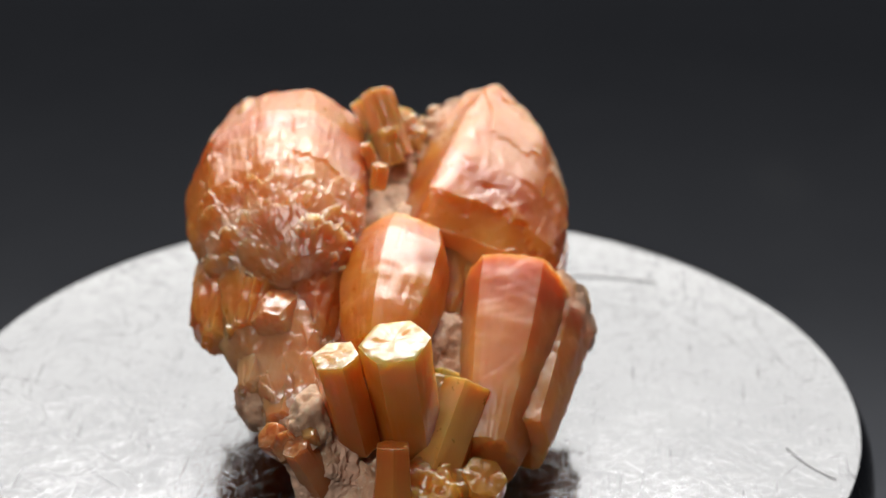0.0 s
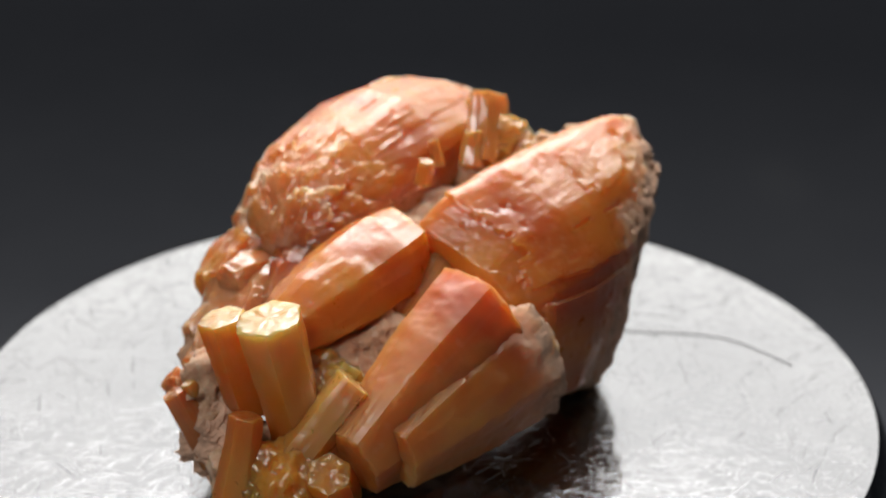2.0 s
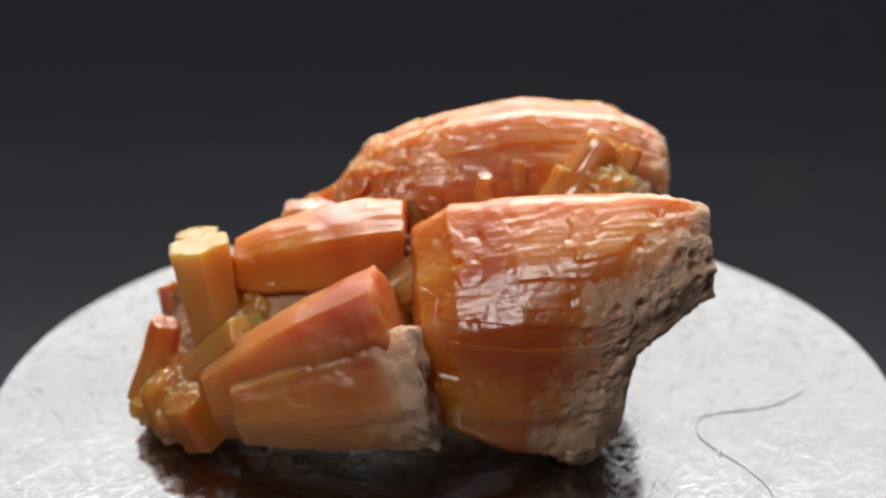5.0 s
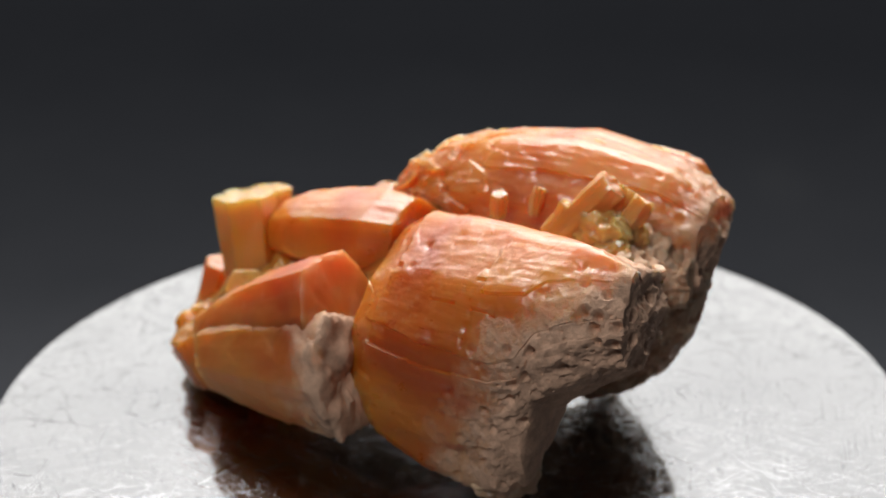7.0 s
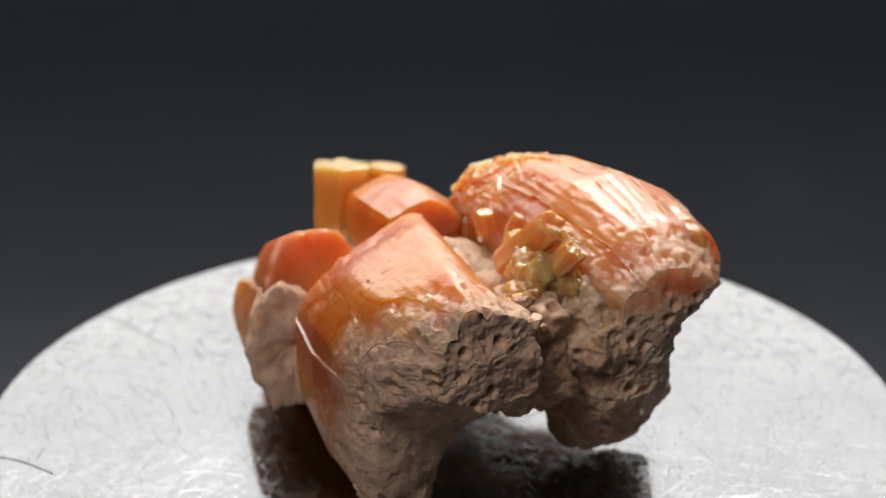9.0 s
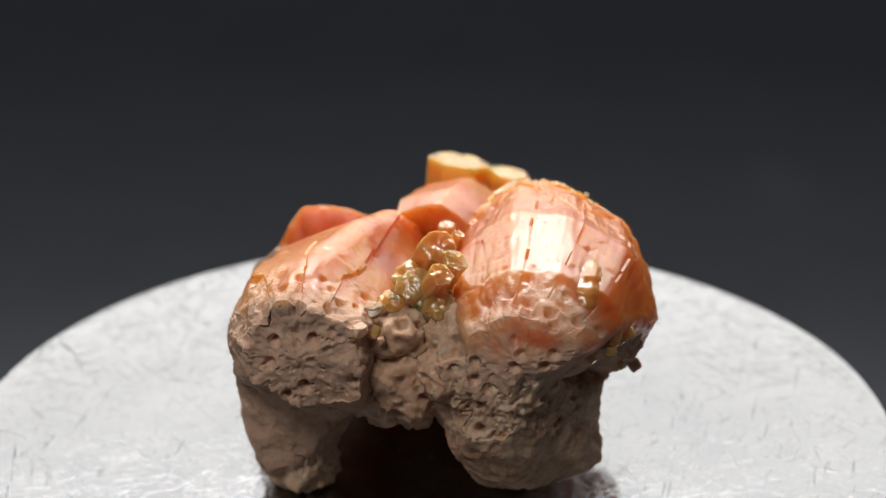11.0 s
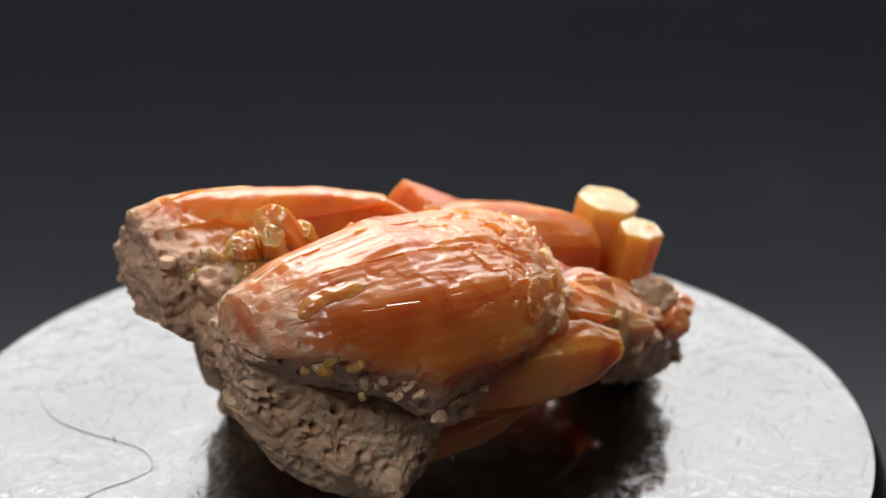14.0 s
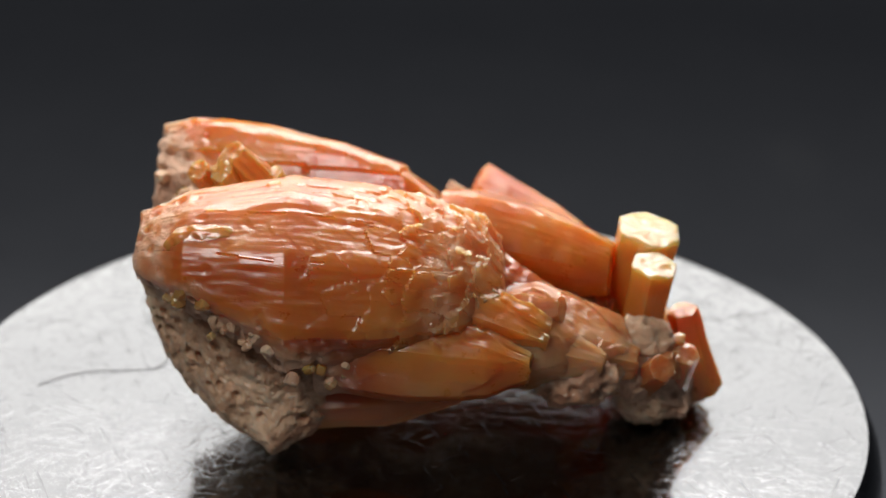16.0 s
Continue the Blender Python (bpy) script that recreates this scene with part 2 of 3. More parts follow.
def barrel(name, base, tip, profile, material, parent, wide=1.0, roll=0.0, sides=6, hard=0.8, strie=0.06, step=0.10, lump=0.0,
           crust=(2.0, 3.0), cap=0.08, rings=44, seed=0.0, label="", skew=(0.0, 0.0), lean=0.0, facet=(0.0, 0.0), cell=0.9, fine=12):
    """A six-sided crystal in millimetres from base to tip; profile: (share of the length, radius) pairs. crust: shares of the
    length between which matrix sets in towards the tip (a descending pair: towards the base)."""
    a, b = Vector(base), Vector(tip)
    axis = b - a
    length = axis.length
    w = axis.normalized()
    u = Vector((0, 0, 1)) - w * w.z
    if u.length < 0.2:
        u = Vector((0, 1, 0)) - w * w.y
    u.normalize()
    v = w.cross(u)
    around = sides * fine
    xs = [q[0] for q in profile]
    rs = [q[1] for q in profile]
    verts, faces, cr = [], [], []
    half = math.pi / sides

    def crusted(s, p):
        lo, hi = crust
        x = (s - lo) / (hi - lo)
        return max(0.0, min(1.0, x)) + 0.35 * fbm(p * 0.7 + Vector((9, 2, seed)), 3) * (1 if -0.6 < x < 1.6 else 0)

    for i in range(rings + 1):
        s = i / rings
        r0 = float(np.interp(s, xs, rs))
        for j in range(around):
            f = 2 * math.pi * j / around
            q = (f % (2 * half)) - half
            poly = math.cos(half) / math.cos(q)
            r = r0 * (hard * poly + (1 - hard) * 0.95)
            fr = f + radians(roll)
            dirn = u * math.cos(fr) * 1.0 + v * math.sin(fr) * wide
            p = a + axis * s + dirn * r
            n1 = noise.noise(Vector((math.cos(f) * 9, math.sin(f) * 9, s * length * 0.25 + seed)))
            n2 = noise.noise(Vector((math.cos(f) * 3.1, math.sin(f) * 3.1, s * length * 0.55 + seed + 7)))
            r += strie * n1 + step * (math.floor(n2 * 5) / 5 - 0.1)
            amp = facet[0] * (1 - s) ** 2.6 + facet[1] * s
            if amp > 0:
                e = Vector((p.dot(u), p.dot(v), s * length * 0.42)) * cell + Vector((seed, seed * 2, 0))
                near = noise.voronoi(e)[1][0]
                h1, h2, h3 = (noise.noise(near * 7.3 + Vector((k, 4, 2))) for k in (1.5, 23.1, 57.9))
                r += amp * (h1 * 1.1 + (e - near).dot(Vector((h2, h3, 1.1))) * 0.8)
                e = e * 2.4 + Vector((3, 1, 2))
                near = noise.voronoi(e)[1][0]
                r += amp * 0.4 * (noise.noise(near * 5.1) * 1.3 + (e - near).dot(Vector((h3, h2, 0.8))) * 0.6)
            c = crusted(s, p)
            if lump or c > 0.3:
                r += (lump + 0.30 * max(0.0, min(1.0, c))) * fbm(p * 0.9 + Vector((seed, 3, 1)), 4)
            verts.append(a + axis * s + dirn * r + w * ((skew[0] + (skew[1] - skew[0]) * s) * r * math.cos(fr) + lean * s * r * wide * math.sin(fr)))
            cr.append(c)
    for i in range(rings):
        for j in range(around):
            k = (j + 1) % around
            faces.append((i * around + j, i * around + k, (i + 1) * around + k, (i + 1) * around + j))
    for end, row, out in ((0, 0, -1), (1, rings, 1)):
        ring = list(range(row * around, (row + 1) * around))
        centre = sum((verts[k] for k in ring), Vector()) / around
        prev = ring
        for level in (0.96, 0.88, 0.78, 0.66, 0.54, 0.42, 0.3, 0.18, 0.07):
            cur = []
            for k in ring:
                p = centre + (verts[k] - centre) * level
                rise = (0.10 if level < 0.9 else 0.06) * rs[-1 if end else 0] * 0.5 + cap * fbm(p * 2.2 + Vector((seed, 0, 5)), 3)
                c = crusted(float(end), p)
                rise += (1.0 - level) * 0.5 * max(0.0, min(1.0, c)) * fbm(p * 0.8 + Vector((seed, 8, 5)), 4)
                verts.append(p + w * out * rise)
                cr.append(c)
                cur.append(len(verts) - 1)
            for j in range(around):
                k = (j + 1) % around
                quad = (prev[j], prev[k], cur[k], cur[j])
                faces.append(quad if end else quad[::-1])
            prev = cur
        faces.append(tuple(prev) if end else tuple(prev[::-1]))
    return mesh_object(name, [p * MM for p in verts], faces, material, parent, label, cr,
                       grain_at=[((p - a).dot(u) * MM, (p - a).dot(v) * MM, (p - a).dot(w) * MM + seed) for p in verts])


def lump(name, centre, radii, material, parent, rough=0.35, freq=0.55, pits=0.8, sub=5, seed=0.0, label="", turn=0.0, floor=None, crust=None):
    """A knobbly, pitted piece of matrix rock, in millimetres."""
    bm = bmesh.new()
    bmesh.ops.create_icosphere(bm, subdivisions=sub, radius=1.0)
    rot = Matrix.Rotation(radians(turn), 3, "Z")
    c = Vector(centre)
    off = Vector((seed * 3.7, seed * 1.3, seed * 2.1))
    for vert in bm.verts:
        d = vert.co.copy()
        p = rot @ Vector((d.x * radii[0], d.y * radii[1], d.z * radii[2]))
        q = (c + p) * freq + off
        h = rough * (1.6 * noise.noise(q) + 0.9 * noise.noise(q * 2.3) + 0.55 * noise.noise(q * 4.9) + 0.3 * noise.noise(q * 9.7))
        cell = noise.voronoi(q * 2.6)[0][0]
        h -= pits * max(0.0, 0.42 - cell) * 1.6
        cell = noise.voronoi(q * 6.5 + Vector((5, 5, 5)))[0][0]
        h += 0.12 * rough * (cell - 0.4)
        p = c + p + p.normalized() * h
        if floor is not None:
            p.z = max(p.z, floor)
        vert.co = p * MM
    me = bpy.data.meshes.new(name)
    bm.to_mesh(me)
    bm.free()
    me.materials.append(material)
    cover = me.attributes.new("crust", "FLOAT", "POINT")
    if crust is not None:
        cover.data.foreach_set("value", [crust(vert.co / MM) for vert in me.vertices])
    me.attributes.new("grain", "FLOAT_VECTOR", "POINT").data.foreach_set("vector", [c for vert in me.vertices for c in (vert.co.x, vert.co.y, vert.co.z + seed)])
    for f in me.polygons:
        f.use_smooth = True
    ob = new(name, me)
    ob.parent = parent
    return tagged(ob, label)


def clamp(x, lo=0.0, hi=1.0):
    return max(lo, min(hi, x))


def loft(name, stations, material, parent, seed=0.0, around=300, rings=190, soft=5, plate=0.12, plate_size=(1.1, 0.22), facet=(0.0, 0.0), cell=1.0,
         strie=0.03, crust=None, rough=0.17, pits=0.9, cap=0.05, floor=None, label="", sheets=()):
    """A mass of stacked crystal sheets, in millimetres, lofted along y through a few (x, z) sections. plate: height of the long
    overlapping sheets; facet: height of the stepped faces at the front and the back end; crust(p): where matrix rock covers it; sheets: sectors in degrees
    in which one more layer begins at a jagged edge, and its thickness."""
    stations = sorted(stations, key=lambda q: q[0])
    ys = [q[0] for q in stations]
    secs = np.array([q[1] for q in stations], dtype=float)
    angles = np.arange(around) * 2 * math.pi / around
    kernel = np.ones(2 * soft + 1) / (2 * soft + 1)
    off = Vector((seed * 3.1, seed * 1.7, seed * 2.3))
    verts, faces, cr, grain = [], [], [], []

    def weathered(p, c):
        """Height of the matrix where it covers the crystal by the share c."""
        q = p * 0.55 + off
        h = rough * (1.3 * noise.noise(q) + 0.9 * noise.noise(q * 2.3) + 0.55 * noise.noise(q * 4.9) + 0.3 * noise.noise(q * 9.7))
        h -= pits * max(0.0, 0.36 - noise.voronoi(q * 2.4)[0][0]) * 1.7
        h -= 0.5 * pits * max(0.0, 0.30 - noise.voronoi(q * 6.1)[0][0])
        return h * c

    for i in range(rings + 1):
        s = i / rings
        y = ys[0] + (ys[-1] - ys[0]) * s
        pts = np.array([[np.interp(y, ys, secs[:, k, d]) for d in (0, 1)] for k in range(secs.shape[1])])
        c = pts.mean(axis=0)
        rel = pts - c
        radius = np.full(around, 1e9)
        for k in range(len(rel)):
            p0, p1 = rel[k], rel[(k + 1) % len(rel)]
            e = p1 - p0
            cross = p0[0] * e[1] - p0[1] * e[0]
            den = np.cos(angles) * e[1] - np.sin(angles) * e[0]
            with np.errstate(divide="ignore", invalid="ignore"):
                hit = cross / den
                along = np.where(abs(e[0]) > abs(e[1]), (hit * np.cos(angles) - p0[0]) / (e[0] or 1), (hit * np.sin(angles) - p0[1]) / (e[1] or 1))
            good = (hit > 0) & (along > -1e-6) & (along < 1 + 1e-6)
            radius = np.where(good, np.minimum(radius, hit), radius)
        radius = np.where(radius > 1e8, np.median(radius), radius)
        radius = np.convolve(np.concatenate([radius[-soft:], radius, radius[:soft]]), kernel, "valid")
        for j in range(around):
            f, r = angles[j], radius[j]
            cx, cz = math.cos(f), math.sin(f)
            p = Vector((c[0] + cx * r, y, c[1] + cz * r))
            cover = clamp(crust(p) + 0.30 * fbm(p * 0.8 + off, 3)) if crust else 0.0
            bare = 1 - 0.75 * cover
            warp = 0.5 * noise.noise(p * 0.5 + off)
            e = Vector((p.x / plate_size[0], (p.y + warp) * plate_size[1], p.z / plate_size[0])) + off
            near = noise.voronoi(e)[1][0]
            h = plate * bare * (1.6 * noise.noise(near * 6.7) + 0.5 * (e - near).y)
            e = e * 2.3 + Vector((4, 1, 7))
            near = noise.voronoi(e)[1][0]
            h += 0.25 * plate * bare * (1.5 * noise.noise(near * 5.3) + 0.4 * (e - near).y)
            h += strie * bare * noise.noise(Vector((p.x * 4.5, p.y * 0.35, p.z * 4.5)) + off)
            for lo, hi, start, thick in sheets:
                turn = math.degrees(f) % 360
                turn = turn if turn <= hi else turn - 360
                jag = 0.7 * noise.noise(Vector((math.floor(turn / 7.0) * 3.3, seed, start))) + 0.25 * noise.noise(p * 2.0 + off)
                wave = 2.5 * noise.noise(Vector((y * 0.5, seed, lo)))
                if lo + wave < turn < hi + wave:
                    h += thick * bare * clamp((y - start - jag) * 12.0)
            amp = facet[0] * (1 - s) ** 3.6 + facet[1] * s ** 2
            if amp > 0.004:
                e = Vector((p.x, p.y * 0.6, p.z)) * cell + off
                near = noise.voronoi(e)[1][0]
                h1, h2, h3 = (noise.noise(near * 7.3 + Vector((k, 4, 2))) for k in (1.5, 23.1, 57.9))
                h += amp * (h1 * 1.1 + (e - near).dot(Vector((h2, 1.0, h3))) * 0.8)
                e = e * 2.4 + Vector((3, 1, 2))
                near = noise.voronoi(e)[1][0]
                h += amp * 0.4 * (noise.noise(near * 5.1) * 1.3 + (e - near).dot(Vector((h3, 0.8, h2))) * 0.6)
            if cover > 0.02:
                h += weathered(p, cover)
            r += h
            p = Vector((c[0] + cx * r, y, c[1] + cz * r))
            if floor is not None:
                p.z = max(p.z, floor)
            verts.append(p)
            cr.append(cover)
            grain.append((cx * r * MM, cz * r * MM, y * MM + seed))
    for i in range(rings):
        for j in range(around):
            k = (j + 1) % around
            faces.append((i * around + k, i * around + j, (i + 1) * around + j, (i + 1) * around + k))
    for end, row, out in ((0, 0, -1), (1, rings, 1)):
        ring = list(range(row * around, (row + 1) * around))
        centre = sum((verts[k] for k in ring), Vector()) / around
        prev = ring
        for level in [0.97 - 0.042 * k for k in range(23)]:
            cur = []
            for k in ring:
                p = centre + (verts[k] - centre) * level
                cover = clamp(crust(p) + 0.30 * fbm(p * 0.8 + off, 3)) if crust else 0.0
                rise = 0.25 * (1 - level) ** 0.5 + cap * fbm(p * 1.5 + off, 3) + (weathered(p, cover) if cover > 0.02 else 0.0)
                verts.append(p + Vector((0, out * rise, 0)))
                cr.append(cover)
                grain.append((p.x * MM, p.z * MM, p.y * MM + seed))
                cur.append(len(verts) - 1)
            for j in range(around):
                k = (j + 1) % around
                quad = (prev[k], prev[j], cur[j], cur[k])
                faces.append(quad if end else quad[::-1])
            prev = cur
        faces.append(tuple(prev[::-1]) if end else tuple(prev))
    return mesh_object(name, [p * MM for p in verts], faces, material, parent, label, cr, smooth=28, grain_at=grain)


# ---- setting ----
def backdrop():
    """A charcoal sheet well below the turntable that sweeps up far behind it."""
    verts, faces = [], []
    path = [(-0.8, -0.25), (0.75, -0.25)] + [(0.75 + 0.3 * math.sin(radians(a)), 0.05 - 0.3 * math.cos(radians(a))) for a in range(10, 91, 10)] + [(1.05, 0.9)]
    for y, z in path:
        verts += [(-1.4, y, z), (1.4, y, z)]
    for i in range(len(path) - 1):
        faces.append((2 * i, 2 * i + 1, 2 * i + 3, 2 * i + 2))
    ob = mesh_object("backdrop", verts, faces, DARK)
    return tagged(ob, "matt charcoal backdrop sheet behind the turntable", "backdrop", kind="structure")


def lathe(name, rings, material, parent=None, label="", segments=160):
    verts, faces = [], []
    for r, z in rings:
        for j in range(segments):
            f = 2 * math.pi * j / segments
            verts.append((r * math.cos(f), r * math.sin(f), z))
    for i in range(len(rings) - 1):
        for j in range(segments):
            k = (j + 1) % segments
            faces.append((i * segments + j, i * segments + k, (i + 1) * segments + k, (i + 1) * segments + j))
    faces.append(tuple(range(segments))[::-1])
    faces.append(tuple(range((len(rings) - 1) * segments, len(rings) * segments)))
    return mesh_object(name, verts, faces, material, parent, label, smooth=25)


def turntable():
    disc = new("steel_disc")
    tagged(disc, "bright scratched steel disc under the mineral specimen", "disc")
    lathe("plate", [(0.0200, -0.008), (0.0206, -0.0074), (0.0206, -0.0022), (0.0204, -0.0012), (0.0200, -0.0004), (0.0198, -0.00012), (0.0194, 0.0)], STEEL, disc)
    lathe("spindle", [(0.012, -0.2485), (0.012, -0.244), (0.004, -0.242), (0.004, -0.0081)], STEEL, disc, "plain steel spindle", 48)
    return disc


backdrop()
DISC = turntable()


# ---- the mineral specimen ----
SPEC = new("mineral_specimen")
tagged(SPEC, "orange crystal cluster on brown matrix, resting on the steel disc", "mineral")


BIG, PRISM = "barrel_crystal", "prism_crystal"


def big_crystals(s):
    # one flank: a fan of sheets that stands on the disc and passes into matrix behind
    loft(BIG, [(-1.3, [(0.7, 9.2), (4.1, 8.0), (5.7, 6.6), (6.1, 4.2), (5.4, 2.6), (2.6, 3.6), (-0.2, 7.4)]),
               (0.0, [(1.2, 10.2), (4.6, 8.7), (6.6, 7.0), (6.6, 4.0), (6.2, 1.9), (2.6, 2.6), (-0.4, 7.4)]),
               (2.5, [(2.1, 10.8), (5.5, 9.2), (7.1, 7.2), (6.9, 3.4), (6.4, 0.8), (3.4, 1.4), (-0.4, 7.6)]),
               (5.6, [(3.0, 11.1), (6.1, 9.6), (7.2, 7.4), (6.9, 3.4), (6.2, 0.2), (4.0, 0.6), (0.0, 8.2)]),
               (6.7, [(3.2, 11.15), (6.2, 9.7), (7.0, 7.6), (6.6, 3.6), (6.0, 1.4), (4.2, 1.8), (0.3, 8.4)]),
               (7.3, [(3.4, 11.15), (6.1, 9.8), (6.9, 7.8), (6.5, 5.6), (5.0, 4.4), (2.6, 4.2), (0.6, 8.7)]),
               (8.6, [(3.8, 11.1), (5.8, 9.9), (6.5, 8.4), (6.2, 6.6), (4.6, 5.2), (1.3, 5.4), (0.9, 9.3)]),
               (10.4, [(4.3, 10.8), (5.1, 9.9), (5.7, 8.7), (5.4, 7.4), (3.8, 6.5), (1.3, 6.6), (1.5, 9.8)])],
         ORANGE, s, seed=1, plate=0.010, plate_size=(1.5, 0.10), strie=0.022, facet=(0.05, 0.0), cell=0.7, sheets=((62, 125, 0.0, 0.18), (30, 62, -0.5, 0.16), (-50, 12, -0.4, 0.14), (70, 100, 4.6, 0.10)), crust=lambda p: clamp((p.y - (2.3 + 0.34 * p.z + 1.25 * max(0.0, p.z - 8.2))) * 0.24 + 0.40, 0, 1.2),
         floor=0.02, label="broad orange crystal flank of stacked sheets passing into brown matrix")
    # the dome on the other flank
    loft(BIG, [(-4.0, [(-3.3, 9.3), (-4.6, 9.1), (-5.6, 8.4), (-6.2, 7.6), (-5.8, 6.2), (-4.2, 5.8), (-2.6, 6.6), (-2.3, 8.4)]),
               (-2.4, [(-3.8, 10.7), (-5.5, 10.5), (-7.1, 9.3), (-8.2, 7.6), (-7.2, 6.0), (-4.6, 5.4), (-2.1, 6.5), (-1.9, 9.2)]),
               (0.2, [(-3.8, 11.5), (-5.8, 11.2), (-8.0, 10.0), (-9.2, 7.7), (-8.1, 5.9), (-5.0, 5.0), (-1.8, 6.5), (-1.6, 9.7)]),
               (4.2, [(-3.9, 11.9), (-5.9, 11.9), (-8.4, 10.5), (-9.6, 7.7), (-8.7, 5.6), (-5.0, 5.0), (-1.5, 6.5), (-1.6, 10.2)]),
               (8.2, [(-4.2, 11.3), (-6.0, 11.2), (-7.6, 10.5), (-8.4, 9.1), (-6.9, 7.4), (-4.6, 6.0), (-1.8, 6.7), (-1.9, 10.0)]),
               (10.1, [(-4.1, 10.4), (-5.5, 10.2), (-6.5, 9.6), (-6.9, 9.0), (-5.2, 7.9), (-4.2, 6.6), (-2.7, 7.0), (-2.5, 9.4)])],
         PINK, s, seed=3, plate=0.008, plate_size=(1.1, 0.12), strie=0.04, facet=(0.42, 0.0), sheets=((75, 110, -1.6, 0.08), (40, 75, 0.3, 0.12), (110, 150, -0.6, 0.07), (150, 195, -1.0, 0.08)), cell=1.05,
         crust=lambda p: clamp(max((p.y - 8.8) * 0.22, (6.1 + 0.44 * (p.y - 1.0) - p.z) * 0.35 * clamp((p.y + 1.0) * 0.4)) + 0.35, 0, 1.3),
         label="broad pink-orange domed crystal with stepped facets over brown matrix")
    # slabs and slender barrels below the dome
    barrel(BIG, (-7.0, 3.0, 5.9), (-7.7, -5.2, 5.6), [(0, 1.8), (0.45, 2.0), (0.8, 1.6), (1, 0.7)], PINK, s, wide=0.85, seed=4, crust=(0.3, 0.0), facet=(0.05, 0.12), fine=16, rings=60, step=0.04, strie=0.03, hard=0.6)
    barrel(BIG, (-5.6, 4.1, 3.2), (-5.9, -2.4, 4.0), [(0, 1.55), (0.6, 1.6), (1, 0.9)], DULL, s, seed=5, roll=30, crust=(1.3, 1.6), facet=(0.03, 0.06), fine=14, step=0.05, label="square-ended orange crystal slab in the hollow")
    barrel("stub_crystal", (-5.0, 5.4, 4.1), (-7.1, 4.7, 4.5), [(0, 0.8), (0.7, 0.75), (1, 0.4)], DULL, s, seed=52, hard=0.5, rings=24, label="short rounded orange crystal in the hollow")
    loft("crystal_mass", [(-2.5, [(-4.2, 8.0), (-7.4, 7.4), (-8.6, 5.8), (-7.2, 4.4), (-4.2, 3.8), (-2.2, 6.2)]),
                          (-5.8, [(-4.0, 7.5), (-6.6, 6.8), (-7.3, 5.3), (-5.8, 3.6), (-3.2, 3.4), (-2.0, 6.0)]),
                          (-9.0, [(-3.5, 5.9), (-5.1, 5.3), (-5.4, 4.0), (-4.6, 2.6), (-2.4, 2.2), (-1.8, 4.5)]),
                          (-11.6, [(-2.9, 3.5), (-3.9, 3.1), (-4.1, 2.2), (-3.4, 1.0), (-2.0, 0.5), (-1.6, 2.6)])],
         PALE, s, seed=61, around=220, rings=150, plate=0.06, plate_size=(1.2, 0.4), facet=(0.16, 0.12), cell=0.9, floor=0.02,
         crust=lambda p: clamp(0.2 - (p.y + 7.6) * 0.20 + (4.4 - p.z) * 0.14, 0, 1.2), label="intergrown pink crystal mass passing into brown matrix")
    # in the middle and in front
    barrel(BIG, (-1.0, -8.6, 6.8), (0.0, -1.6, 8.1), [(0, 1.2), (0.2, 1.65), (0.5, 2.0), (0.8, 2.05), (1, 1.75)], ORANGE, s, wide=1.12, roll=-10, seed=6, hard=0.6, lump=0.04, step=0.03, strie=0.025, skew=(0.15, 0.15), fine=16, rings=60, facet=(0.06, 0.02),
           label="tilted orange barrel crystal with a flat glossy end")
    barrel(BIG, (3.45, -9.7, 2.7), (4.7, -2.2, 5.75), [(0, 1.7), (0.25, 2.5), (0.6, 3.2), (1, 3.6)], DULL, s, wide=0.72, roll=30, seed=7, crust=(0.97, 1.2), rings=80, fine=18, step=0.03, strie=0.03, facet=(0.04, 0.04),
           hard=0.6, lump=0.05, cell=0.7, label="large slanting orange barrel crystal with a broken end")
    barrel(BIG, (5.0, -8.8, 3.0), (6.5, -1.3, 4.6), [(0, 1.5), (0.4, 2.2), (1, 2.9)], DULL, s, wide=0.6, roll=30, seed=27, crust=(0.62, 0.98), rings=80, fine=18, step=0.04, strie=0.04, facet=(0.06, 0.10), hard=0.55, lump=0.06)
    barrel(BIG, (1.6, -3.6, 5.6), (1.8, 0.8, 7.9), [(0, 1.2), (1, 1.4)], PINK, s, seed=28, rings=40, facet=(0.1, 0.1), fine=14)
    barrel(BIG, (-3.7, -6.6, 5.4), (-3.2, -0.5, 7.8), [(0, 1.3), (0.5, 1.9), (1, 2.1)], PINK, s, seed=29, rings=50, lump=0.12, facet=(0.2, 0.2), fine=16, hard=0.5)
    barrel(BIG, (-6.2, -5.8, 6.0), (-5.6, 0.5, 7.8), [(0, 1.1), (0.5, 1.8), (1, 2.2)], PINK, s, seed=31, rings=50, lump=0.12, facet=(0.25, 0.2), fine=16, hard=0.5)


